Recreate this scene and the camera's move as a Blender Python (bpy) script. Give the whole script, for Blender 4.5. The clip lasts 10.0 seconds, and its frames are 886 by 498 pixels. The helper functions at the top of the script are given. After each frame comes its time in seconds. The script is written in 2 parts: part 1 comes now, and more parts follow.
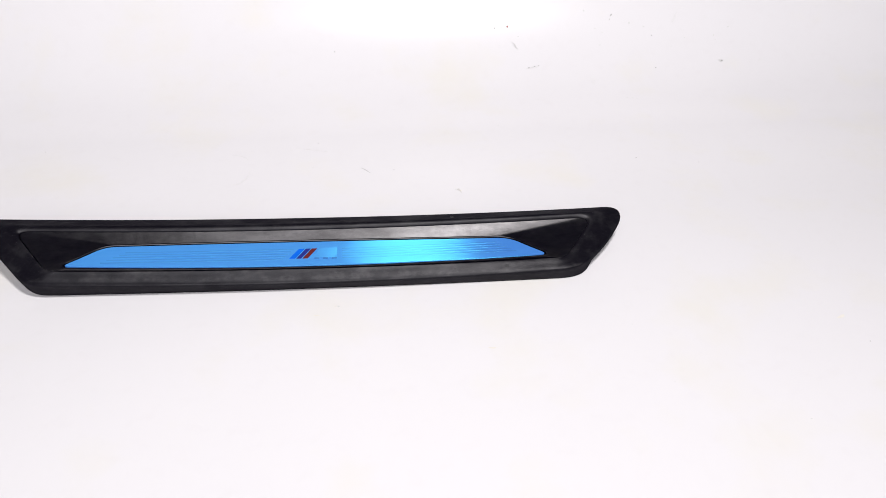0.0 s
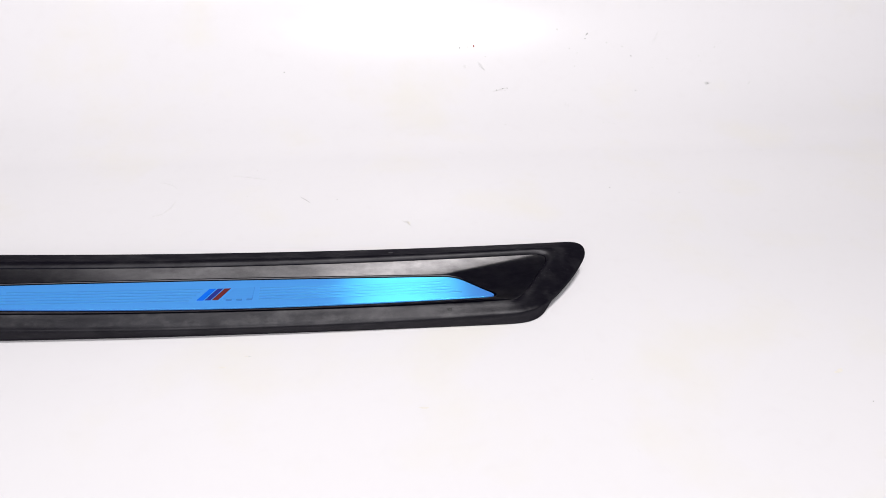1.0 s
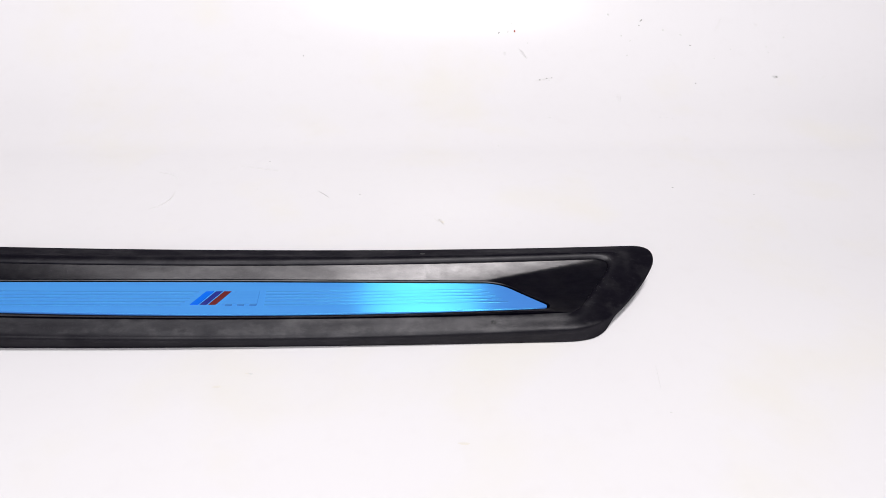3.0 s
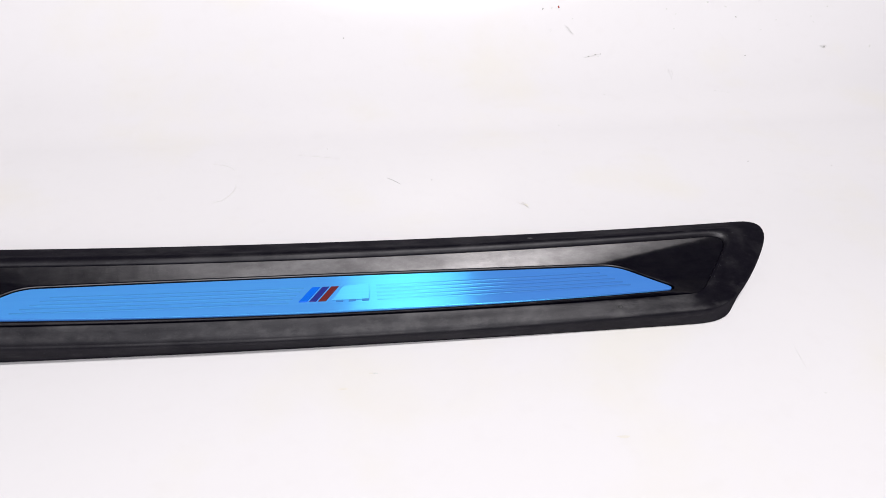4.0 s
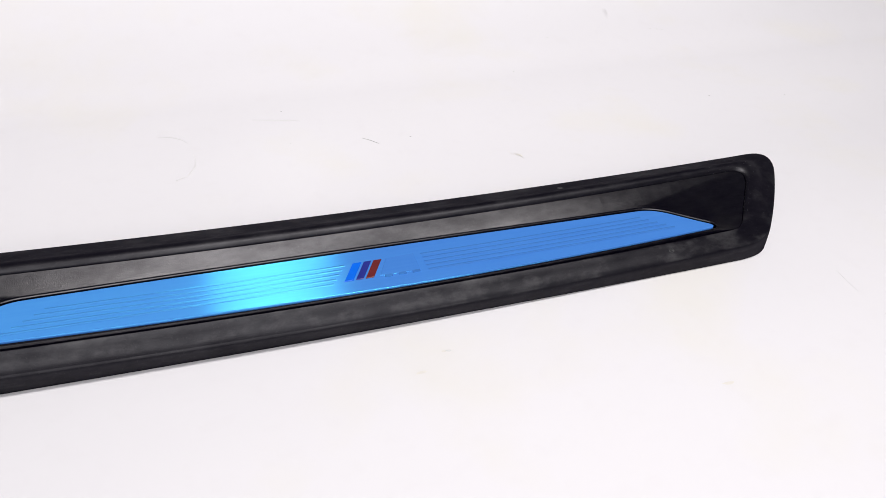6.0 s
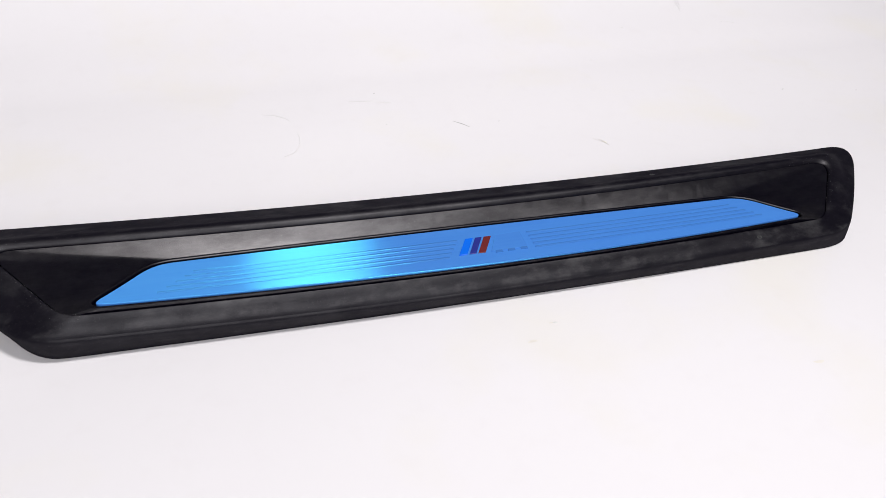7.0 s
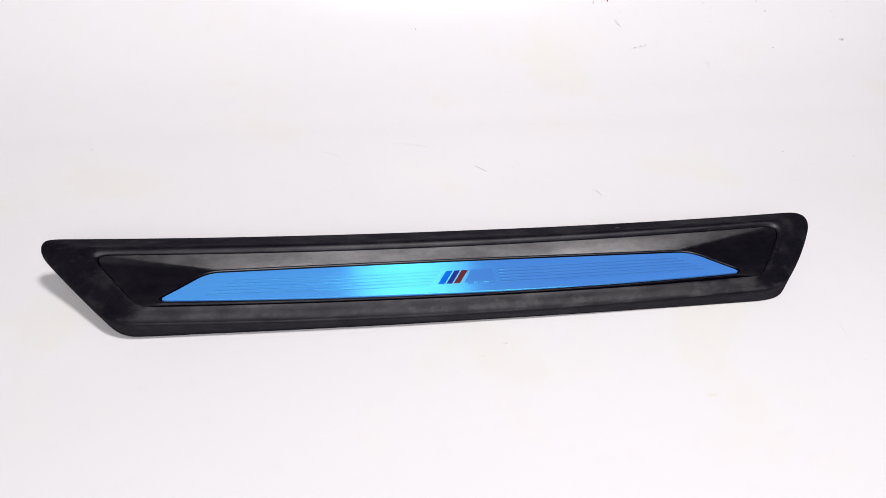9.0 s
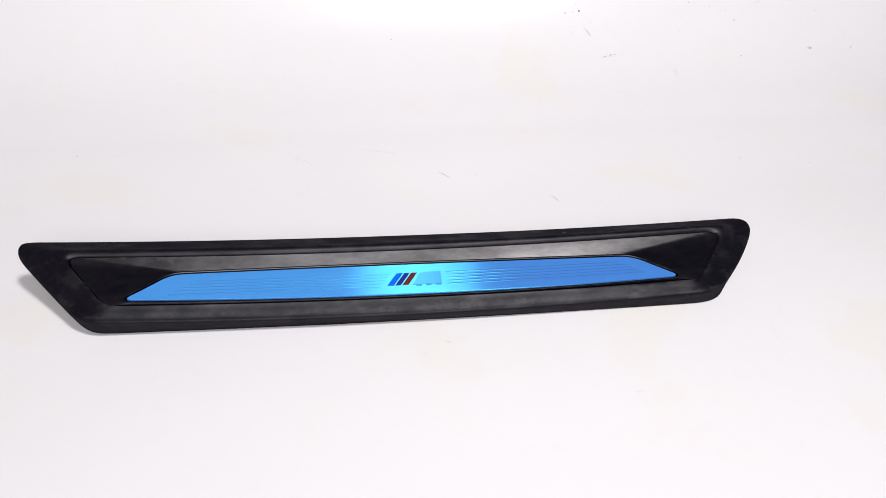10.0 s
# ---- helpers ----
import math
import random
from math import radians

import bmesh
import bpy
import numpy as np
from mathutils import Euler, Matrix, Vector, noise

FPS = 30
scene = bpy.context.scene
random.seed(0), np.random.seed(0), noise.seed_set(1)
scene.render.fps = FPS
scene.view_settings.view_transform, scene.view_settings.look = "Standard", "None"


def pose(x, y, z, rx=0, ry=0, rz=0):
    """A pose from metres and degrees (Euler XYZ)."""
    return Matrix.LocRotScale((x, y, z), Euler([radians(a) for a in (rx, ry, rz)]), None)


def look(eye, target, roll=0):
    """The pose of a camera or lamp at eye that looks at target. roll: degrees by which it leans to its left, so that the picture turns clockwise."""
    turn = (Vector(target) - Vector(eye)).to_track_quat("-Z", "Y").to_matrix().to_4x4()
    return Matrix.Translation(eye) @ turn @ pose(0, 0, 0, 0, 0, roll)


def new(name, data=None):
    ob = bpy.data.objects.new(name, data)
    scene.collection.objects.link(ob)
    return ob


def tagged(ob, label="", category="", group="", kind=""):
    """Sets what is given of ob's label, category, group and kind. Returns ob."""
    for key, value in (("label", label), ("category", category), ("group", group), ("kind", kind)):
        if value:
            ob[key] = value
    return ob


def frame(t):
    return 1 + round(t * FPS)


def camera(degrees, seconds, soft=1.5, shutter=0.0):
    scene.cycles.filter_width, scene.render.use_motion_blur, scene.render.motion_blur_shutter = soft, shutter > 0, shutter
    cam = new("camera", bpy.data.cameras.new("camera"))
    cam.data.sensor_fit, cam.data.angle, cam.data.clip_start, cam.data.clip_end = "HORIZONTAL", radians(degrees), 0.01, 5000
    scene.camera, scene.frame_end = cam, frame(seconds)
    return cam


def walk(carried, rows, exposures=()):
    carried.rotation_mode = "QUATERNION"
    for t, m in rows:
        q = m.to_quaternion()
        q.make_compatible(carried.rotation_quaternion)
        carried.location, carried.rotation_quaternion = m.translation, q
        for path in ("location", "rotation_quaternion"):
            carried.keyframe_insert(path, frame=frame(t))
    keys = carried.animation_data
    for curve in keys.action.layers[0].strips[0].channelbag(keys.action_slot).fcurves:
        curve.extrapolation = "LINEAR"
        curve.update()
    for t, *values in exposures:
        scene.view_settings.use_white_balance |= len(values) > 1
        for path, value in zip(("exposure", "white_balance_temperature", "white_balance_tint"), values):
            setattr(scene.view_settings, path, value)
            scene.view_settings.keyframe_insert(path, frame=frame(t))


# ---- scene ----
cam = camera(56.97, 10.0, soft=0.8)
PATH = [
    (0.0, look((0.0360, -0.5561, 0.4009), (0.1406, 0.2675, -0.1565), 1.38)),
    (0.5, look((0.0613, -0.5261, 0.3875), (0.1650, 0.3106, -0.1502), 1.39)),
    (1.0, look((0.0974, -0.4844, 0.3545), (0.1972, 0.3631, -0.1669), 1.30)),
    (1.5, look((0.1191, -0.4560, 0.3246), (0.2078, 0.4024, -0.1807), 1.74)),
    (2.0, look((0.1361, -0.4253, 0.3049), (0.2169, 0.4359, -0.1969), 2.12)),
    (2.2, look((0.1357, -0.4175, 0.3002), (0.2095, 0.4438, -0.2025), 1.88)),
    (3.3, look((0.0639, -0.3947, 0.2868), (0.1520, 0.4645, -0.2172), 1.58)),
    (3.5, look((0.0459, -0.3855, 0.2802), (0.1444, 0.4721, -0.2245), 1.45)),
    (4.0, look((0.0037, -0.3704, 0.2748), (0.1309, 0.4779, -0.2392), 1.12)),
    (4.5, look((-0.0359, -0.3559, 0.2650), (0.1403, 0.4775, -0.2587), 1.47)),
    (5.0, look((-0.0644, -0.3412, 0.2621), (0.1756, 0.4705, -0.2704), 2.19)),
    (5.2, look((-0.0734, -0.3362, 0.2604), (0.1924, 0.4642, -0.2769), 2.49)),
    (6.3, look((-0.1120, -0.3033, 0.2478), (0.2144, 0.4618, -0.3074), 3.30)),
    (6.5, look((-0.1236, -0.3037, 0.2516), (0.1995, 0.4576, -0.3106), 3.64)),
    (7.0, look((-0.1499, -0.3174, 0.2615), (0.1417, 0.4529, -0.3056), 3.91)),
    (7.5, look((-0.1647, -0.3434, 0.2781), (0.0868, 0.4400, -0.2902), 4.22)),
    (8.0, look((-0.1625, -0.3768, 0.3075), (0.0371, 0.4179, -0.2658), 3.44)),
    (8.5, look((-0.1310, -0.3997, 0.3306), (0.0369, 0.4002, -0.2455), 3.01)),
    (9.0, look((-0.0991, -0.4180, 0.3484), (0.0574, 0.3861, -0.2251), 2.79)),
    (9.5, look((-0.0776, -0.4285, 0.3572), (0.0674, 0.3772, -0.2171), 2.42)),
    (10.0, look((-0.0555, -0.4502, 0.3720), (0.0775, 0.3567, -0.2035), 2.04)),
]
walk(cam, PATH)

# ---- light: one ceiling lamp nearly overhead, pale room around, an added fill light in front ----
scene.view_settings.exposure = 0.0
world = bpy.data.worlds.new("room_air")
scene.world = world
world.use_nodes = True
world.node_tree.nodes["Background"].inputs[0].default_value = (1.0, 0.97, 1.0, 1)
world.node_tree.nodes["Background"].inputs[1].default_value = 0.2


def area_lamp(name, place, target, size, watts, colour=(1, 1, 1)):
    data = bpy.data.lights.new(name, "AREA")
    data.shape, data.size, data.energy, data.color = "DISK", size, watts, colour
    ob = new(name, data)
    ob.matrix_world = look(place, target)
    return ob


area_lamp("ceiling_lamp", (0.34, -0.55, 1.78), (0.04, 0.02, 0.0), 0.34, 10.7, (1.0, 0.976, 0.974))
bpy.data.lights["ceiling_lamp"].spread = radians(118)
# unseen fill light behind the camera, added to lift the shadows
front_fill = area_lamp("front_fill", (-0.2, -1.93, 1.45), (-0.2, 0.0, 0.5), 1.5, 37, (0.985, 0.975, 0.995))
front_fill.data.shape, front_fill.data.size, front_fill.data.size_y = "RECTANGLE", 1.5, 1.1


# ---- materials ----
def material(name):
    m = bpy.data.materials.new(name)
    m.use_nodes = True
    return m, m.node_tree.nodes, m.node_tree.links, m.node_tree.nodes["Principled BSDF"]


def node(nodes, kind, **values):
    n = nodes.new(kind)
    for key, value in values.items():
        n.inputs[key].default_value = value
    return n


def ramp(nodes, links, source, stops):
    r = nodes.new("ShaderNodeValToRGB")
    while len(r.color_ramp.elements) < len(stops):
        r.color_ramp.elements.new(0.5)
    for e, (at, colour) in zip(r.color_ramp.elements, stops):
        e.position, e.color = at, (*colour, 1)
    links.new(source, r.inputs[0])
    return r.outputs[0]


def noise_at(nodes, links, scale, detail=3.0, stretch=(1, 1, 1), rough=0.5):
    co = nodes.new("ShaderNodeTexCoord")
    mp = nodes.new("ShaderNodeMapping")
    mp.inputs["Scale"].default_value = stretch
    links.new(co.outputs["Object"], mp.inputs["Vector"])
    n = node(nodes, "ShaderNodeTexNoise", Scale=scale, Detail=detail, Roughness=rough)
    links.new(mp.outputs[0], n.inputs["Vector"])
    return n.outputs["Fac"]


def mixed(nodes, links, fac, a, b, blend="MIX"):
    m = nodes.new("ShaderNodeMix")
    m.data_type, m.blend_type = "RGBA", blend
    for socket, value in ((m.inputs[0], fac), (m.inputs[6], a), (m.inputs[7], b)):
        if hasattr(value, "is_output"):
            links.new(value, socket)
        else:
            socket.default_value = value
    return m.outputs[2]


def bumped(nodes, links, bsdf, height, strength, distance):
    b = node(nodes, "ShaderNodeBump", Strength=strength, Distance=distance)
    links.new(height, b.inputs["Height"])
    links.new(b.outputs[0], bsdf.inputs["Normal"])


def white_sheet():
    m, n, l, p = material("white_vinyl_sheet")
    stain = ramp(n, l, noise_at(n, l, 9.0, 5.0), [(0.52, (0, 0, 0)), (0.70, (1, 1, 1))])
    cloud = ramp(n, l, noise_at(n, l, 2.5, 2.0), [(0.3, (0.812, 0.793, 0.815)), (0.7, (0.836, 0.815, 0.835))])
    fine = ramp(n, l, noise_at(n, l, 70.0, 5.0), [(0.20, (0.985, 0.982, 0.98)), (0.45, (1, 1, 1))])
    dirty = mixed(n, l, stain, cloud, (0.822, 0.797, 0.772, 1))
    l.new(mixed(n, l, 1.0, dirty, fine, "MULTIPLY"), p.inputs["Base Color"])
    p.inputs["Roughness"].default_value = 0.24
    return m


def black_plastic(name, base, rough, dust, gloss, grain, tint):
    m, n, l, p = material(name)
    patch = ramp(n, l, noise_at(n, l, 70.0, 5.0, (0.6, 1.0, 1.0), 0.62), [(0.49, (0, 0, 0)), (0.68, (1, 1, 1))])
    scuff = ramp(n, l, noise_at(n, l, 260.0, 4.0, (0.18, 1.0, 1.0), 0.6), [(0.58, (0, 0, 0)), (0.78, (1, 1, 1))])
    speck = ramp(n, l, noise_at(n, l, 900.0, 2.0), [(0.62, (0, 0, 0)), (0.75, (1, 1, 1))])
    # handling dust on what faces up; the front slope's extra also paints its sheen
    co = n.new("ShaderNodeTexCoord")
    axes = n.new("ShaderNodeSeparateXYZ")
    l.new(co.outputs["Object"], axes.inputs[0])
    front = node(n, "ShaderNodeMapRange", **{"From Min": 0.012, "From Max": -0.008, "To Min": 0.3, "To Max": 1.0})
    l.new(axes.outputs["Y"], front.inputs["Value"])
    amount = n.new("ShaderNodeMath")
    amount.operation = "MULTIPLY"
    l.new(patch, amount.inputs[0])
    l.new(front.outputs[0], amount.inputs[1])
    geo = n.new("ShaderNodeNewGeometry")
    up = n.new("ShaderNodeSeparateXYZ")
    l.new(geo.outputs["Normal"], up.inputs[0])
    lying = node(n, "ShaderNodeMapRange", **{"From Min": 0.45, "From Max": 0.62, "To Min": 0.0, "To Max": 1.0})
    l.new(up.outputs["Z"], lying.inputs["Value"])
    kept = n.new("ShaderNodeMath")
    kept.operation = "MULTIPLY"
    l.new(amount.outputs[0], kept.inputs[0])
    l.new(lying.outputs[0], kept.inputs[1])
    c = mixed(n, l, kept.outputs[0], (*base, 1), (*dust, 1))
    half = n.new("ShaderNodeMath")
    half.operation = "MULTIPLY"
    half.inputs[1].default_value = 0.25
    l.new(speck, half.inputs[0])
    worn = n.new("ShaderNodeMath")
    worn.operation = "MULTIPLY"
    worn.inputs[1].default_value = 0.35
    l.new(scuff, worn.inputs[0])
    c = mixed(n, l, worn.outputs[0], c, (*dust, 1))
    n.remove(p)
    flat = node(n, "ShaderNodeBsdfDiffuse", Roughness=0.6)
    l.new(mixed(n, l, half.outputs[0], c, (0.04, 0.04, 0.042, 1)), flat.inputs["Color"])
    # the sheen: an even grained gloss, dulled in patches by handling
    sheen = n.new("ShaderNodeBsdfGlossy")
    sheen.distribution = "BECKMANN"
    dull = tuple(gloss * t * 0.62 for t in tint)
    full = tuple(gloss * t for t in tint)
    l.new(ramp(n, l, noise_at(n, l, 95.0, 6.0, (0.45, 1.0, 1.0), 0.68), [(0.35, dull), (0.62, full)]), sheen.inputs["Color"])
    l.new(ramp(n, l, noise_at(n, l, 220.0, 6.0, (1, 0.6, 0.6), 0.7), [(0.3, (rough - 0.03,) * 3), (0.7, (rough + 0.04,) * 3)]), sheen.inputs["Roughness"])
    bumped(n, l, sheen, noise_at(n, l, 1700.0, 2.0), grain, 0.0003)
    both = n.new("ShaderNodeAddShader")
    l.new(flat.outputs[0], both.inputs[0])
    l.new(sheen.outputs[0], both.inputs[1])
    l.new(both.outputs[0], n["Material Output"].inputs["Surface"])
    return m


def blue_film(name, metal, rough, shade=1.0, turn=0.0):
    """Blue film over brushed metal: the film's own blue, and the metal's streaked shine through it."""
    m, n, l, p = material(name)
    brush = noise_at(n, l, 60.0, 4.0, (0.35, 14.0, 1.0))
    film = ramp(n, l, brush, [(0.3, tuple(c * shade for c in (0.086, 0.318, 0.98))), (0.7, tuple(c * shade for c in (0.100, 0.350, 1.0)))])
    l.new(film, p.inputs["Base Color"])
    p.inputs["Specular IOR Level"].default_value = 0.1
    p.inputs["Roughness"].default_value = 0.5
    # the brushing spreads the shine across the plate and keeps it narrow along it
    steel = n.new("ShaderNodeBsdfAnisotropic")
    steel.inputs["Color"].default_value = (0.057, 0.44, 0.57, 1)
    steel.inputs["Roughness"].default_value = rough
    steel.inputs["Anisotropy"].default_value = -0.87
    across = node(n, "ShaderNodeCombineXYZ", X=turn, Y=1.0, Z=0.09)
    l.new(across.outputs[0], steel.inputs["Tangent"])
    bumped(n, l, steel, brush, 0.05, 0.0002)
    both = node(n, "ShaderNodeMixShader", Fac=metal)
    l.new(p.outputs[0], both.inputs[1])
    l.new(steel.outputs[0], both.inputs[2])
    l.new(both.outputs[0], n["Material Output"].inputs["Surface"])
    return m


def paint(name, colour, rough=0.4, metal=0.0, vary=0.12, gloss=0.5):
    m, n, l, p = material(name)
    lo = tuple(c * (1 - vary) for c in colour)
    l.new(ramp(n, l, noise_at(n, l, 120.0, 3.0), [(0.3, lo), (0.7, colour)]), p.inputs["Base Color"])
    p.inputs["Roughness"].default_value, p.inputs["Metallic"].default_value = rough, metal
    p.inputs["Specular IOR Level"].default_value = gloss
    return m


SHEET = white_sheet()
RIM = black_plastic("black_grained_plastic", (0.0046, 0.0040, 0.0072), 0.43, (0.042, 0.041, 0.0440), 0.026, 0.14, (0.98, 0.96, 1.0))
PANEL = black_plastic("black_satin_plastic", (0.0012, 0.0010, 0.0036), 0.36, (0.0056, 0.0052, 0.0064), 0.071, 0.17, (1.0, 0.965, 0.985))
FILM = blue_film("brushed_metal_under_blue_film", 0.315, 0.275, 0.855, -0.05)
# darker base colour on the embossed lines paints in their groove shade
LINE_FILM = blue_film("line_film_with_painted_shade", 0.28, 0.31, 0.67, -0.08)
LIGHT_BLUE = paint("light_blue_enamel", (0.003, 0.14, 0.78), 0.35, 0, 0.12, 0.15)
DARK_BLUE = paint("dark_blue_enamel", (0.022, 0.03, 0.24), 0.35, 0, 0.12, 0.25)
RED = paint("dark_red_enamel", (0.145, 0.020, 0.021), 0.35, 0, 0.12, 0.25)
EMBLEM = blue_film("film_over_silver_emblem", 0.24, 0.33, 0.755, -0.09)
# film darkened to draw the reflections along the emblem's foot
FOOT_REFLECTION = blue_film("painted_foot_reflection", 0.10, 0.38, 0.51)
WALL = paint("pale_wall_paint", (0.36, 0.355, 0.36), 0.7, 0, 0.03)
FLOOR = paint("grey_floor_paint", (0.40, 0.39, 0.38), 0.6, 0, 0.10)
SCUFF = paint("scuffed_grey_plastic", (0.022, 0.022, 0.024), 0.5, 0, 0.2, 0.3)
GRIT = paint("pale_grit", (0.11, 0.11, 0.115), 0.8)
DUST_DARK = paint("dark_lint", (0.46, 0.45, 0.445), 0.8)
DUST_PALE = paint("pale_grey_lint", (0.74, 0.735, 0.73), 0.8)
DUST_FAINT = paint("faint_grey_lint", (0.80, 0.79, 0.79), 0.8)
DUST_RED = paint("red_lint", (0.30, 0.05, 0.04), 0.8)
DUST_BEIGE = paint("beige_smear", (0.82, 0.785, 0.735), 0.4)


# ---- mesh helpers ----
def mesh_of(name, bm, mat, smooth=True):
    bmesh.ops.recalc_face_normals(bm, faces=bm.faces)
    me = bpy.data.meshes.new(name)
    bm.to_mesh(me)
    bm.free()
    me.materials.append(mat)
    for f in me.polygons:
        f.use_smooth = smooth
    return me


def part(name, bm, mat, parent, label="", smooth=True):
    ob = new(name, mesh_of(name, bm, mat, smooth))
    ob.parent = parent
    return tagged(ob, label)


def thing(name, bm, mat, label, category, group="", kind="", smooth=True):
    return tagged(new(name, mesh_of(name, bm, mat, smooth)), label, category, group, kind)


def loft(bm, rings, cap_first=False, cap_last=False):
    rows = [[bm.verts.new(p) for p in ring] for ring in rings]
    n = len(rows[0])
    for a, b in zip(rows, rows[1:]):
        for i in range(n):
            j = (i + 1) % n
            bm.faces.new((a[i], a[j], b[j], b[i]))
    if cap_first:
        bm.faces.new(rows[0])
    if cap_last:
        bm.faces.new(rows[-1])
    return rows


# ---- room ----
X0, X1, Y0, Y1, Z0, Z1 = -1.9, 1.9, -1.9, 1.9, -0.004, 2.45
W = 0.1


def boxes(*sizes):
    bm = bmesh.new()
    for x0, y0, z0, x1, y1, z1 in sizes:
        made = bmesh.ops.create_cube(bm, size=1)
        for v in made["verts"]:
            v.co = Vector(((x0 + x1) / 2 + v.co.x * (x1 - x0), (y0 + y1) / 2 + v.co.y * (y1 - y0), (z0 + z1) / 2 + v.co.z * (z1 - z0)))
    return bm


# opening added in the unseen south wall to let the fill light in
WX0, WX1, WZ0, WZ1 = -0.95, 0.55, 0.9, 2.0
for name, mat, label, *b in (
        ("floor", FLOOR, "plain grey painted floor", (X0 - W, Y0 - W, Z0 - W, X1 + W, Y1 + W, Z0)),
        ("ceiling", WALL, "plain pale ceiling", (X0 - W, Y0 - W, Z1, X1 + W, Y1 + W, Z1 + W)),
        ("wall_north", WALL, "plain pale painted wall", (X0 - W, Y1, Z0, X1 + W, Y1 + W, Z1)),
        ("wall_east", WALL, "plain pale painted wall", (X1, Y0, Z0, X1 + W, Y1, Z1)),
        ("wall_west", WALL, "plain pale painted wall", (X0 - W, Y0, Z0, X0, Y1, Z1)),
        ("wall_south", WALL, "plain pale painted wall with an opening for the fill light", (X0 - W, Y0 - W, Z0, WX0, Y0, Z1), (WX1, Y0 - W, Z0, X1 + W, Y0, Z1),
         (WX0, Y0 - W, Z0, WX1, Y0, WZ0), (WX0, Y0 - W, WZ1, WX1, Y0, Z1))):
    thing(name, boxes(*b), mat, label, name.split("_")[0], "", "structure", False)

# ---- white sheet: flat, sweeping up at the back ----
CURVE_AT, CURVE_R, CURVE_END = 0.27, 0.216, radians(72)


def sheet_z(y):
    d = min(max(0.0, y - CURVE_AT), CURVE_R * math.sin(CURVE_END))
    return CURVE_R - math.sqrt(CURVE_R ** 2 - d * d)


def sheet_point(x, y, lift=0.0):
    d = min(max(0.0, y - CURVE_AT), CURVE_R * 0.99)
    a = math.asin(d / CURVE_R)
    return Vector((x, y - lift * math.sin(a), sheet_z(y) + lift * math.cos(a)))


def build_sheet():
    bm = bmesh.new()
    line = [(-1.5 + 1.75 * i / 40, 0.0) for i in range(40)]
    line += [(CURVE_AT + CURVE_R * math.sin(CURVE_END * i / 32), CURVE_R * (1 - math.cos(CURVE_END * i / 32))) for i in range(33)]
    y, z = line[-1]
    line += [(y + k * math.cos(CURVE_END), z + k * math.sin(CURVE_END)) for k in (0.02, 0.04, 0.06)]
    rows = []
    for y, z in line:
        rows.append([bm.verts.new((-1.5 + 3.0 * i / 60, y, z)) for i in range(61)])
    for a, b in zip(rows, rows[1:]):
        for i in range(60):
            bm.faces.new((a[i], a[i + 1], b[i + 1], b[i]))
    ob = thing("backdrop", bm, SHEET, "white vinyl sheet with faint dirt curving up behind", "backdrop", "", "structure")
    if ob.data.polygons[0].normal.z < 0:
        ob.data.flip_normals()
    thick = ob.modifiers.new("thickness", "SOLIDIFY")
    thick.thickness, thick.offset = 0.002, -1
    return ob


build_sheet()

# ---- sill trim ----


def bend(u, v, w):
    """The trim lies slightly bowed, its one end raised."""
    q = 1 - (u / 0.19) ** 2
    return Vector((u, v - 0.0055 * q, 0.0205 - 0.0203 * u - 0.002 * q + w))


def ring(corners, radii, bows, heights, arches=(0.0, 0.0), sides=(0.0, 0.0), power=1.0, long_n=90, short_n=26, arc_n=9):
    """A rounded four-cornered loop (back left, back right, front right, front left) as (u, v, w). bows: of the back and front edges,
    sides: of the left and right ends, outwards; heights: of the corners; arches: more height in the middle of back and front."""
    pts = []
    cs = [Vector(c) for c in corners]
    ends = []
    for i, c in enumerate(cs):
        a, b = (cs[i - 1] - c).normalized(), (cs[(i + 1) % 4] - c).normalized()
        half = math.acos(max(-1, min(1, a.dot(b)))) / 2
        t = radii[i] / math.tan(half)
        ends.append((c + a * t, c, c + b * t))
    for i in range(4):
        p, c, q = ends[i]
        for k in range(arc_n):
            s = k / arc_n
            pts.append(p * (1 - s) ** 2 + c * 2 * s * (1 - s) + q * s * s)
        nxt = ends[(i + 1) % 4][0]
        n = long_n if i % 2 == 0 else short_n
        for k in range(n):
            pts.append(q.lerp(nxt, k / n))
    vb, vf = (cs[0].y + cs[1].y) / 2, (cs[2].y + cs[3].y) / 2
    span = max(abs(c.x) for c in cs)
    out = []
    for p in pts:
        k = max(0.0, min(1.0, (p.y - vf) / (vb - vf)))
        r = max(0.0, min(1.0, p.x / span / 2 + 0.5))
        q = 1 - (p.x / span) ** 2
        e = k ** power
        w = (heights[0] * (1 - r) + heights[1] * r) * e + (heights[3] * (1 - r) + heights[2] * r) * (1 - e)
        u = p.x + (-sides[0] if p.x < 0 else sides[1]) * 4 * k * (1 - k) * min(1.0, abs(p.x) / span)
        out.append((u, p.y + (bows[0] * k + bows[1] * (1 - k)) * q, w + (arches[0] * k + arches[1] * (1 - k)) * q))
    return out


def offset(loop, d, dw):
    """The loop moved outwards by d and up by dw."""
    n = len(loop)
    out = []
    for i, (u, v, w) in enumerate(loop):
        a, b = Vector(loop[i - 1][:2]), Vector(loop[(i + 1) % n][:2])
        t = (b - a).normalized()
        out.append((u - t.y * d, v + t.x * d, w + dw))
    return out


def placed(loop):
    return [bend(*p) for p in loop]


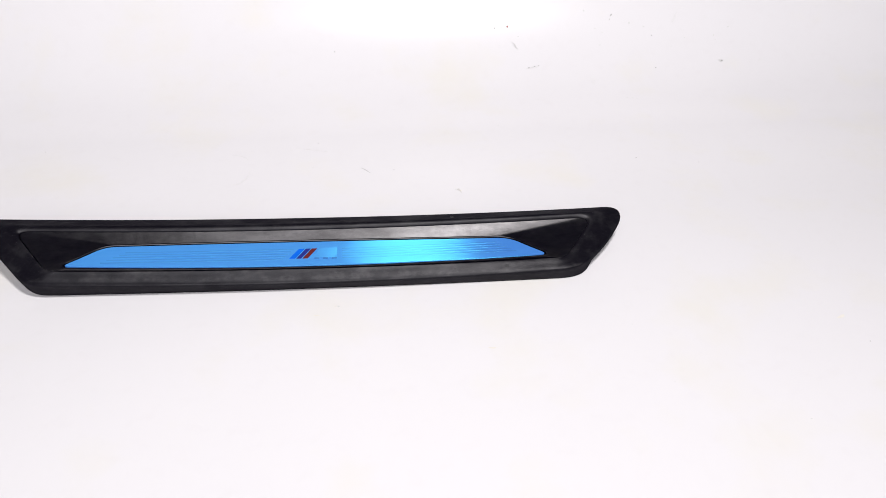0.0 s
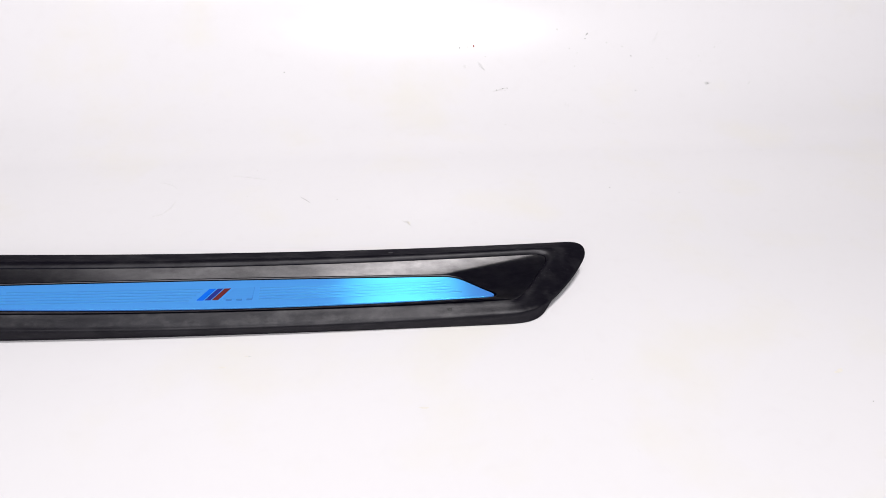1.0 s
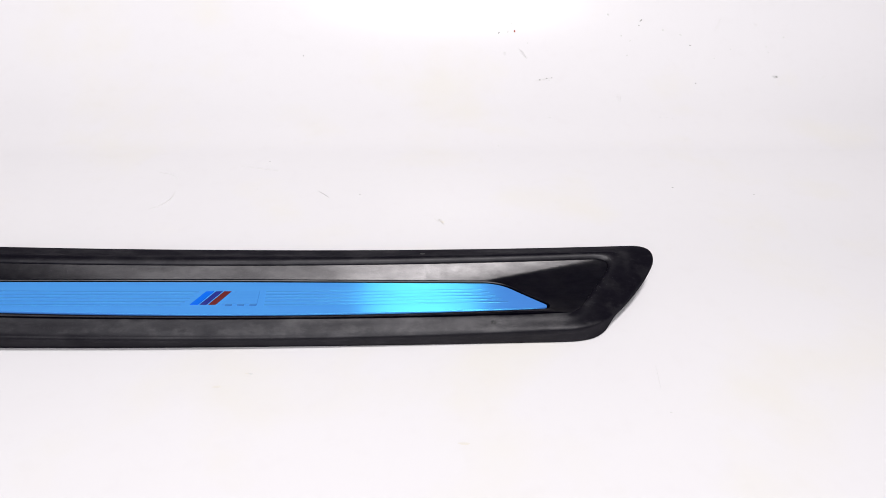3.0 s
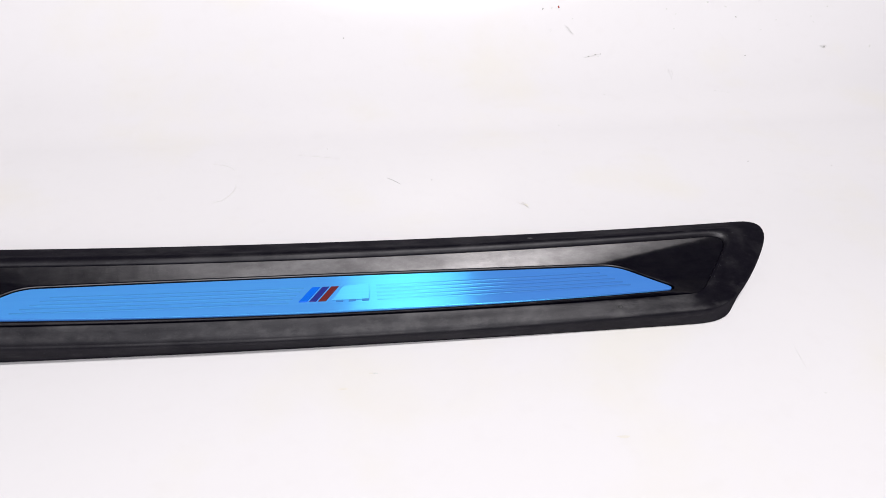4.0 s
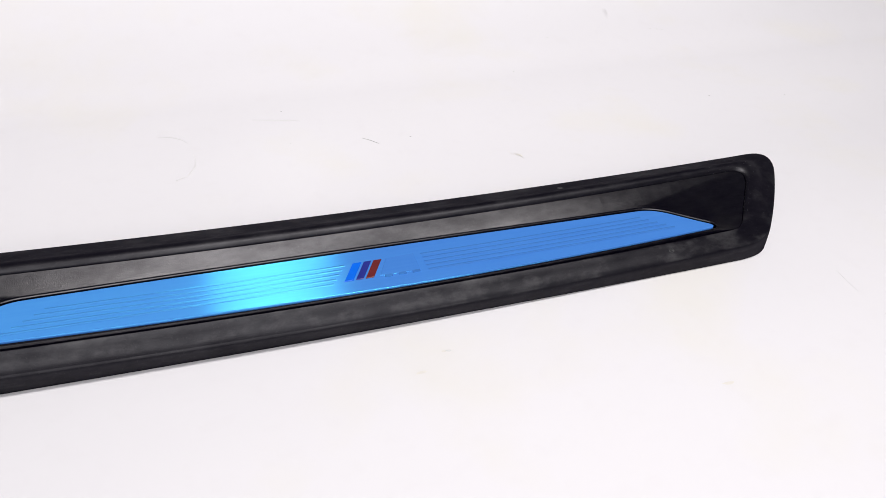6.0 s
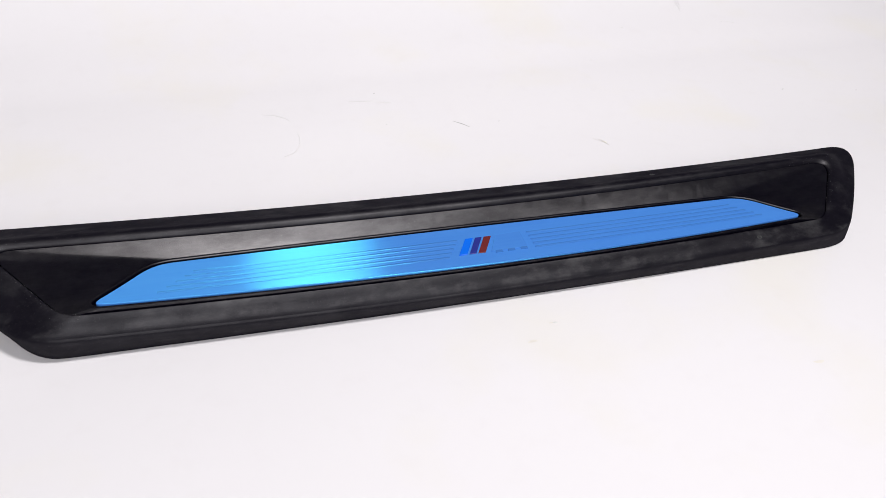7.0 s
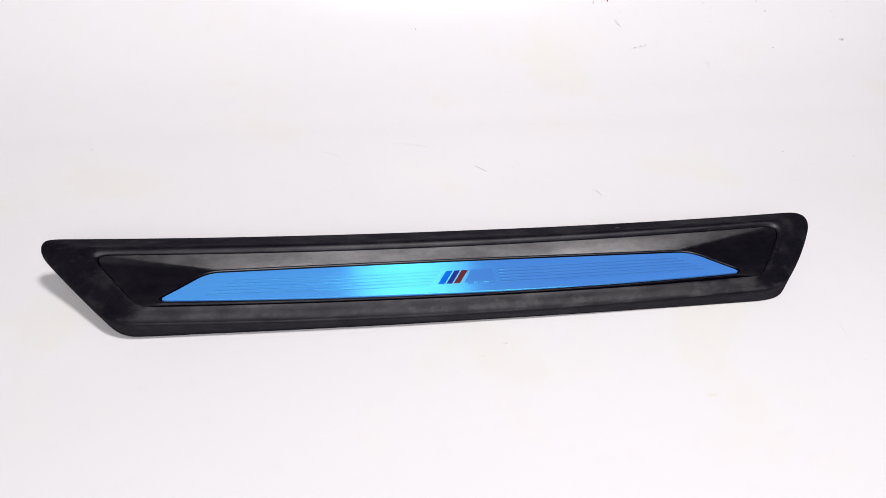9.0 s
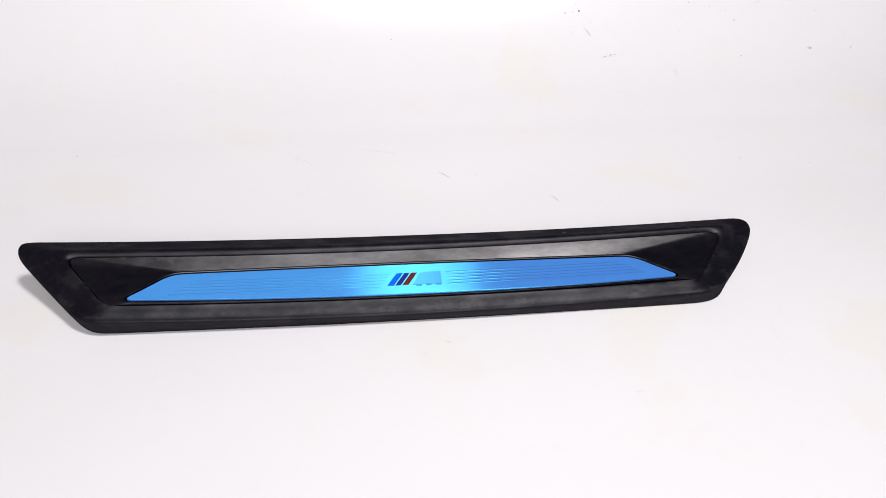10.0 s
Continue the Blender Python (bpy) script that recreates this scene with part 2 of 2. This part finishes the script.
OUTER = ring([(-0.2828, 0.0524), (0.2772, 0.0494), (0.2215, -0.0181), (-0.2245, -0.0109)], (0.0095, 0.0095, 0.0320, 0.0320), (0.0092, 0.0042), (0.0080, 0.0082, -0.0063, -0.0122), (0.0, 0.0002), (-0.0014, 0.0060), 2.0)
RECESS = ring([(-0.2410, 0.0347), (0.2440, 0.0344), (0.2105, -0.0062), (-0.2085, -0.0038)], (0.0060, 0.0078, 0.0190, 0.0190), (0.0053, 0.0016), (0.0092, 0.0092, -0.0040, -0.0040), (0.0, 0.0027))
PLATE = ring([(-0.1682, 0.0226), (0.1665, 0.0204), (0.1955, -0.0022), (-0.1968, 0.0002)], (0.0260, 0.0300, 0.0022, 0.0022), (0.0090, 0.0012), (0, 0, 0, 0))
PLATE = [(u, v, 0.09 * v) for u, v, w in PLATE]


def rim_loops():
    """From the recess edge over the raised rim down to the outer edge."""
    loops = []
    for s in (0.0, 0.02, 0.05, 0.09, 0.14, 0.19, 0.25, 0.32, 0.40, 0.50, 0.60, 0.70, 0.79, 0.86, 0.91, 0.94, 0.97, 1.0):
        loop = []
        for (u, v, w), (a, b, c) in zip(RECESS, OUTER):
            k = max(0.0, min(1.0, (v + 0.004) / 0.04))
            lip = (0.0003 + 0.0021 * k) * math.sin(math.pi * min(1.0, s / 0.52) ** 0.85) if s < 0.52 else 0.0
            fold = 0.93 * s if s < 0.80 else 0.744 + 0.93 * (s - 0.80) + 1.75 * (s - 0.80) ** 2
            drop = s ** 1.7 + (fold - s ** 1.7) * max(0.0, min(1.0, (0.006 - v) / 0.008))
            loop.append((u + (a - u) * s, v + (b - v) * s, w + 0.0006 * min(1, s / 0.05) + (c - w - 0.0006) * drop + lip))
        loops.append(loop)
    return loops


def build_frame():
    bm = bmesh.new()
    loops = [offset(RECESS, 0.0003, -0.0030), offset(RECESS, 0.0, -0.0003)] + rim_loops()
    loops += [offset(OUTER, 0.0004, -0.0005), offset(OUTER, 0.0007, -0.0014), offset(OUTER, 0.0008, -0.0026)]
    rings = [placed(l) for l in loops]

    def low(d, dw, floor, tuck):
        """A loop below the edge; tuck: how far the front has drawn in towards its foot on the sheet."""
        out = []
        for u, v, w in offset(OUTER, d, 0.0):
            front = max(0.0, min(1.0, (0.004 - v) / 0.014))
            deep = 0.0024 * max(0.0, min(1.0, (-0.10 - u) / 0.10)) + 0.0010 * max(0.0, min(1.0, (u - 0.16) / 0.05))
            p = bend(u, v, w + dw * (0.25 + 0.75 * front) - deep * front)
            k = tuck * front * max(0.0, min(1.0, (u + 0.225) / 0.05)) * max(0.0, min(1.0, (0.235 - u) / 0.03))
            foot = -0.0128 - 0.028 * u + 0.06 * u * u
            p.y += (foot - d - 0.0014 - p.y) * k
            p.z = max(p.z + (floor - p.z) * k, floor)
            out.append(p)
        return out

    rings += [low(0.0004, -0.0050, 0.0026, 0.35), low(-0.0008, -0.0102, 0.0008, 0.9), low(-0.0014, -0.0107, 0.0003, 1.0), low(-0.0022, -0.0104, 0.0006, 1.0)]
    rings += [placed(offset(OUTER, -0.0026, -0.0016)), placed(offset(RECESS, 0.001, -0.0062)), placed(offset(RECESS, -0.003, -0.0066))]
    loft(bm, rings, False, True)
    return bm


def build_panel():
    bm = bmesh.new()
    slim = offset(RECESS, -0.0002, -0.0003)
    wide = offset(RECESS, -0.0009, -0.0008)
    edge = []
    for p, q in zip(slim, wide):
        k = max(0.0, min(1.0, (-0.200 - p[0]) / 0.012)) * max(0.0, min(1.0, (0.036 - p[1]) / 0.006))
        edge.append(tuple(a + (b - a) * k for a, b in zip(p, q)))
    cut = offset(PLATE, 0.0017, 0.0)
    bead = offset(cut, 0.0016, 0.0)
    loops = [offset(edge, 0.0001, -0.0030), offset(edge, 0.0, -0.0002), offset(edge, -0.0003, 0.0)]
    for s in (0.08, 0.3, 0.6, 0.92):
        loop = []
        for p, q in zip(offset(edge, -0.0003, 0), bead):
            u, v, w = (a + (b - a) * s for a, b in zip(p, q))
            ridge = max(0.0, min(1.0, (0.008 - v) / 0.004)) * max(0.0, min(1.0, (0.185 - abs(u)) / 0.03))
            loop.append((u, v, w + ridge * {0.08: -0.0011, 0.3: -0.0006, 0.6: 0.0002, 0.92: 0.0003}[s]))
        loops.append(loop)
    loops += [bead, offset(cut, 0.0012, 0.00016), offset(cut, 0.0007, 0.00020), offset(cut, 0.0003, 0.00008), offset(cut, 0.0, -0.0003), offset(cut, -0.0001, -0.0030)]
    loft(bm, [placed(l) for l in loops], False, True)
    return bm


def build_plate():
    bm = bmesh.new()
    loops = [offset(PLATE, 0.0, -0.0026), offset(PLATE, 0.0, -0.0003), offset(PLATE, -0.0003, -0.00003), offset(PLATE, -0.0006, 0.0), offset(PLATE, -0.0009, 0.0)]
    rows = loft(bm, [placed(l) for l in loops], True, False)
    # the face: straight strips from the back edge to the front edge
    top = rows[-1]
    n = len(top)
    i, j = 0, n - 1
    while j - i > 1:
        if j - i == 2:
            bm.faces.new((top[i], top[i + 1], top[j]))
        else:
            bm.faces.new((top[i], top[i + 1], top[j - 1], top[j]))
        i, j = i + 1, j - 1
    return bm


def nick(place, normal, radius):
    """A small round dent mark: a thin raised ring with a pit."""
    bm = bmesh.new()
    turn = Vector(normal).to_track_quat("Z", "Y").to_matrix()
    rings = []
    for r, h in ((radius * 1.3, 0.0), (radius * 1.05, 0.00016), (radius * 0.85, 0.00016), (radius * 0.6, 0.00002)):
        rings.append([Vector(place) + turn @ Vector((r * math.cos(a), r * 0.8 * math.sin(a), h)) for a in [2 * math.pi * i / 14 for i in range(14)]])
    loft(bm, rings, False, True)
    return bm


def grains():
    """Pale grit caught along the joint between frame and panel, most at the two ends."""
    pick = random.Random(11)
    bm = bmesh.new()
    loops = rim_loops()
    ends = [i for i, (u, v, w) in enumerate(RECESS) if u < -0.198 or (u > 0.212 and v > 0.004)]
    for _ in range(230):
        i = pick.choice(ends)
        u, v, w = loops[min(len(loops) - 3, int(abs(pick.gauss(0, 4.2))))][i]
        r = pick.uniform(0.00007, 0.00021)
        c = bend(u + pick.uniform(-0.001, 0.001), v + pick.uniform(-0.001, 0.001), w + 0.00005)
        tips = [bm.verts.new(c + Vector(d) * r * pick.uniform(0.7, 1.3)) for d in ((1, 0, 0), (0, 1, 0), (-1, 0, 0), (0, -1, 0))]
        top = bm.verts.new(c + Vector((0, 0, r)))
        for k in range(4):
            bm.faces.new((tips[k], tips[(k + 1) % 4], top))
    return bm


def on_plate(u, v, w):
    return bend(u, v, 0.09 * v + w)


def strip(points, half, height, base=0.0001):
    """A low rounded rib along points (u, v)."""
    bm = bmesh.new()
    prof = [(-half, 0.0), (-half * 0.55, height * 0.8), (0, height), (half * 0.55, height * 0.8), (half, 0.0)]
    rows = []
    for i, (u, v) in enumerate(points):
        a, b = Vector(points[max(0, i - 1)]), Vector(points[min(len(points) - 1, i + 1)])
        t = (b - a).normalized()
        rows.append([bm.verts.new(on_plate(u - t.y * o, v + t.x * o, base + h)) for o, h in prof])
    for a, b in zip(rows, rows[1:]):
        for k in range(len(prof) - 1):
            bm.faces.new((a[k], a[k + 1], b[k + 1], b[k]))
    bm.faces.new(rows[0])
    bm.faces.new(rows[-1])
    return bm


def slab(outline, height, base=0.00005, bevel=0.00025):
    """A low raised shape with a bevelled edge, from its corners (u, v)."""
    bm = bmesh.new()
    c = Vector((sum(p[0] for p in outline) / len(outline), sum(p[1] for p in outline) / len(outline)))

    def shrunk(d, w):
        out = []
        for p in outline:
            q = Vector(p)
            r = c - q
            q = q + r * (d / max(r.length, 1e-6))
            out.append(on_plate(q.x, q.y, base + w))
        return out

    loft(bm, [shrunk(0, 0), shrunk(0, height - bevel * 0.6), shrunk(bevel, height)], False, True)
    return bm


def rib_v(u, k):
    """Where rib k (0 at the back) runs at u."""
    return 0.0205 - 0.0031 * k - 0.0034 * (u / 0.165) ** 2


def build_sill():
    sill = tagged(new("car_scuff_plate"), "black plastic car scuff plate with blue film-covered metal insert", "scuff plate")
    border = part("frame", build_frame(), RIM, sill, "black grained plastic frame, dusty and scuffed")
    part("nick", nick((0.1589, -0.0112, 0.0123), (0.02, -0.58, 0.82), 0.0013), SCUFF, border, "small pale ring-shaped nick")
    part("nick", nick((0.1197, 0.0475, 0.0257), (0.01, 0.13, 0.99), 0.0013), SCUFF, border, "small pale ring-shaped nick")
    tagged(part("grit", grains(), GRIT, border, "fine pale grit along the joint", False), kind="stuff")
    panel = part("inner_panel", build_panel(), PANEL, sill, "black satin plastic panel round the metal insert")
    panel.data.set_sharp_from_angle(angle=radians(14))
    plate = part("metal_insert", build_plate(), FILM, sill, "brushed metal insert under blue protective film")
    n, normals = len(PLATE), []
    for i, vert in enumerate(plate.data.vertices):
        u = vert.co.x
        along, across = on_plate(u + 0.001, 0, 0) - on_plate(u - 0.001, 0, 0), on_plate(u, 0.001, 0) - on_plate(u, -0.001, 0)
        normals.append(along.cross(across).normalized() if i >= 2 * n else vert.normal.copy())
    plate.data.normals_split_custom_set_from_vertices(normals)
    for side in (-1, 1):
        for k in range(5):
            if side < 0:
                a, b = -0.1505 - 0.0043 * k, -0.0163 - 0.0021 * k
            else:
                a, b = 0.0236, 0.1547 + 0.0037 * k
            pts = [(a + (b - a) * i / 40, rib_v(a + (b - a) * i / 40, k)) for i in range(41)]
            part("embossed_line", strip(pts, 0.0007, 0.00024), LINE_FILM, plate, "", False)
    for name, mat, u, wide, label in (("light_blue_stripe", LIGHT_BLUE, -0.0194, 0.0045, "light blue slanted enamel stripe"),
                                      ("dark_blue_stripe", DARK_BLUE, -0.0137, 0.0038, "dark blue slanted enamel stripe"),
                                      ("red_stripe", RED, -0.0088, 0.0042, "dark red slanted enamel stripe")):
        part(name, slab([(u, 0.0085), (u + wide, 0.0085), (u + wide + 0.0076, 0.0210), (u + 0.0076, 0.0210)], 0.0004), mat, plate, label, False)
    part("emblem_block", slab([(-0.0014, 0.0087), (0.0193, 0.0085), (0.0199, 0.0218), (0.0052, 0.0211)], 0.0003), EMBLEM, plate, "plain raised silver-blue emblem block", False)
    # dark bars stand in for reflections in the emblem's front bevel
    for u in (0.0008, 0.0078, 0.0150):
        part("emblem_foot_reflection", slab([(u, 0.0074), (u + 0.0040, 0.0073), (u + 0.0042, 0.0090), (u + 0.0002, 0.0091)], 0.0004), FOOT_REFLECTION, plate, "short dark blue bar painting a reflection at the emblem foot", False)
    return sill


build_sill()

# ---- lint, hairs and specks on the sheet ----
rng = random.Random(4)


def hair(points, thick, mat, label):
    bm = bmesh.new()
    prof = [(math.cos(a), math.sin(a)) for a in [2 * math.pi * i / 6 for i in range(6)]]
    ps = []
    for (x0, y0), (x1, y1) in zip(points, points[1:]):
        for k in range(6):
            ps.append((x0 + (x1 - x0) * k / 6, y0 + (y1 - y0) * k / 6))
    ps.append(points[-1])
    rings = []
    for i, (x, y) in enumerate(ps):
        a, b = Vector(ps[max(0, i - 1)]), Vector(ps[min(len(ps) - 1, i + 1)])
        t = (b - a).normalized()
        taper = thick * (0.35 + 0.65 * math.sin(math.pi * (i + 0.5) / len(ps)))
        rings.append([sheet_point(x - t.y * c * taper, y + t.x * c * taper, taper * (0.9 + s)) for c, s in prof])
    loft(bm, rings, True, True)
    return thing("hair", bm, mat, label, "hair", "hairs on the sheet")


def specks(name, spots, mat, label, kind="stuff", rise=0.5):
    bm = bmesh.new()
    for x, y, a, b, turn in spots:
        n = 9
        c, s = math.cos(radians(turn)), math.sin(radians(turn))
        low, mid = [], []
        for i in range(n):
            t = 2 * math.pi * i / n
            r = 1 + rng.uniform(-0.3, 0.3)
            ex, ey = a * math.cos(t) * r, b * math.sin(t) * r
            low.append(sheet_point(x + ex * c - ey * s, y + ex * s + ey * c, 0.0001))
            mid.append(sheet_point(x + 0.6 * (ex * c - ey * s), y + 0.6 * (ex * s + ey * c), 0.0001 + min(a, b) * rise))
        loft(bm, [low, mid], False, True)
    return thing(name, bm, mat, label, "dust", "", kind)


def fluff(start, end, width, count, thick, mat, label):
    """A small tuft: fine curled fibres strewn along the line from start to end."""
    bm = bmesh.new()
    a, b = Vector(start), Vector(end)
    along = b - a
    side = Vector((-along.y, along.x)).normalized()
    for i in range(count):
        c = a.lerp(b, rng.uniform(0.1, 0.9)) + side * rng.uniform(-0.5, 0.5) * width
        reach = along * rng.uniform(0.18, 0.42)
        curl = side * rng.uniform(-0.6, 0.6) * width
        ps = [c + reach * (k / 4 - 1) + curl * (1 - (k / 4 - 1) ** 2) for k in range(9)]
        rings = []
        for k, p in enumerate(ps):
            t = (ps[min(8, k + 1)] - ps[max(0, k - 1)]).normalized()
            r = thick * (0.4 + 0.6 * math.sin(math.pi * (k + 0.5) / 9))
            lift = r + 0.0004 * (i / count) * math.sin(math.pi * k / 8)
            rings.append([sheet_point(p.x - t.y * r * math.cos(q), p.y + t.x * r * math.cos(q), lift + r * math.sin(q))
                          for q in (0.3, 1.87, 3.44, 5.01)])
        loft(bm, rings, True, True)
    return thing("fluff", bm, mat, label, "fluff", "tufts of lint on the sheet")


hair([(0.0440, 0.1922), (0.0487, 0.1868), (0.0530, 0.1806)], 0.00020, DUST_DARK, "short straight dark hair lying on the white sheet")
hair([(-0.0693, 0.1976), (-0.0689, 0.1885), (-0.0704, 0.1795), (-0.0762, 0.1684), (-0.0836, 0.1643)], 0.00024, DUST_FAINT, "curved pale hair lying on the white sheet")
hair([(-0.0890, 0.2305), (-0.0800, 0.2272), (-0.0738, 0.2215), (-0.0706, 0.2150)], 0.00018, DUST_FAINT, "short pale hair lying on the white sheet")
hair([(-0.0236, 0.2410), (-0.0070, 0.2365), (0.0102, 0.2310)], 0.00016, DUST_FAINT, "long faint hair lying on the white sheet")
hair([(0.2505, -0.0400), (0.2490, -0.0500), (0.2472, -0.0610)], 0.00008, DUST_FAINT, "short faint hair lying on the white sheet")
hair([(0.2160, 0.4440), (0.2156, 0.4345)], 0.00020, DUST_PALE, "short grey hair lying on the white sheet")
fluff((0.2388, 0.4090), (0.2446, 0.4026), 0.0020, 7, 0.00011, DUST_PALE, "thin tuft of grey lint on the white sheet")
fluff((0.4466, 0.4276), (0.4542, 0.4344), 0.0018, 6, 0.00010, DUST_PALE, "thin tuft of grey lint on the white sheet")
fluff((0.4890, 0.4310), (0.4936, 0.4322), 0.0024, 5, 0.00012, DUST_FAINT, "small faint tuft of pale lint on the white sheet")
fluff((0.4998, 0.3838), (0.5050, 0.3816), 0.0022, 8, 0.00014, DUST_PALE, "small dense tuft of grey lint on the white sheet")
fluff((0.3330, 0.3612), (0.3312, 0.3496), 0.0030, 7, 0.00010, DUST_FAINT, "loose faint tuft of pale lint on the white sheet")
fluff((0.5488, 0.3795), (0.5548, 0.3835), 0.0016, 5, 0.00012, DUST_FAINT, "small faint tuft of pale lint on the white sheet")
fluff((0.2200, 0.4044), (0.2232, 0.4072), 0.0016, 5, 0.00013, DUST_FAINT, "small faint tuft of pale lint on the white sheet")
fluff((0.1366, 0.1452), (0.1406, 0.1344), 0.0026, 6, 0.00008, DUST_BEIGE, "small beige tuft of lint on the white sheet")
fluff((0.2540, 0.3786), (0.2692, 0.3822), 0.0014, 5, 0.00008, DUST_FAINT, "thin tuft of grey lint on the white sheet")
specks("dust", [(0.2182, 0.4240, 0.0010, 0.0006, 30), (0.2556, 0.3792, 0.0012, 0.0007, 0), (0.2628, 0.3810, 0.0010, 0.0006, 10),
                (0.2680, 0.3816, 0.0008, 0.0005, 0), (0.3684, 0.4341, 0.0016, 0.0006, 30), (0.3659, 0.4304, 0.0008, 0.0005, 0),
                (0.4180, 0.4142, 0.0011, 0.0005, -15), (0.4154, 0.3754, 0.0008, 0.0007, 60), (0.5030, 0.3830, 0.0012, 0.0008, -20),
                (0.3365, 0.1926, 0.0009, 0.0005, 10), (0.4005, 0.1780, 0.0008, 0.0004, 0), (0.0773, 0.1852, 0.0007, 0.0004, 10),
                (-0.0004, 0.2508, 0.0006, 0.0004, 0), (-0.2836, 0.2514, 0.0006, 0.0005, 0), (0.0202, 0.4035, 0.0007, 0.0006, 0),
                (0.4235, -0.1169, 0.0008, 0.0005, 30)],
       DUST_DARK, "tiny dark dust specks on the white sheet")
specks("dust", [(0.2275, 0.4248, 0.0010, 0.0006, 40), (0.2317, 0.4312, 0.0007, 0.0005, 0), (0.2471, 0.4156, 0.0009, 0.0005, 0),
                (0.2650, 0.3790, 0.0010, 0.0004, -30), (0.3911, 0.4269, 0.0011, 0.0007, 0), (0.4091, 0.4232, 0.0012, 0.0006, -20),
                (0.3337, 0.4381, 0.0010, 0.0008, 0), (0.3461, 0.4221, 0.0008, 0.0006, 0), (0.3548, 0.4179, 0.0010, 0.0006, 30),
                (0.3498, 0.4049, 0.0010, 0.0005, 0), (0.5205, 0.4214, 0.0012, 0.0006, 20), (0.4998, 0.4132, 0.0010, 0.0006, 70),
                (0.5008, 0.4081, 0.0008, 0.0005, -30), (0.4608, 0.4109, 0.0008, 0.0005, 0), (0.4415, 0.4021, 0.0008, 0.0005, 0),
                (0.3678, 0.3305, 0.0008, 0.0005, 0), (0.3742, 0.3295, 0.0009, 0.0005, 0), (0.3792, 0.3276, 0.0008, 0.0005, 0),
                (0.2586, 0.3306, 0.0011, 0.0005, 0), (0.2025, 0.2812, 0.0010, 0.0006, -30), (0.2056, 0.2770, 0.0011, 0.0005, -30),
                (-0.0050, 0.1970, 0.0008, 0.0004, 0), (0.0193, -0.0380, 0.0014, 0.0005, -10), (0.3384, -0.1907, 0.0008, 0.0005, 0),
                (0.2575, -0.1466, 0.0008, 0.0003, -45), (0.2467, -0.0805, 0.0007, 0.0004, 0)],
       DUST_PALE, "pale grey dust specks on the white sheet")
specks("smears", [(0.1333, -0.0986, 0.0035, 0.0009, -5), (0.0023, -0.0483, 0.0030, 0.0010, 5), (0.1400, 0.1380, 0.0020, 0.0010, -60),
                  (0.0172, -0.0376, 0.0012, 0.0006, 0), (0.4172, -0.0858, 0.0040, 0.0015, 20)],
       DUST_BEIGE, "faint beige smears on the white sheet", "stuff", 0.015)
specks("red_fluff", [(0.2344, 0.4254, 0.0010, 0.0008, 0)], DUST_RED, "tiny red fluff speck on the white sheet", "")
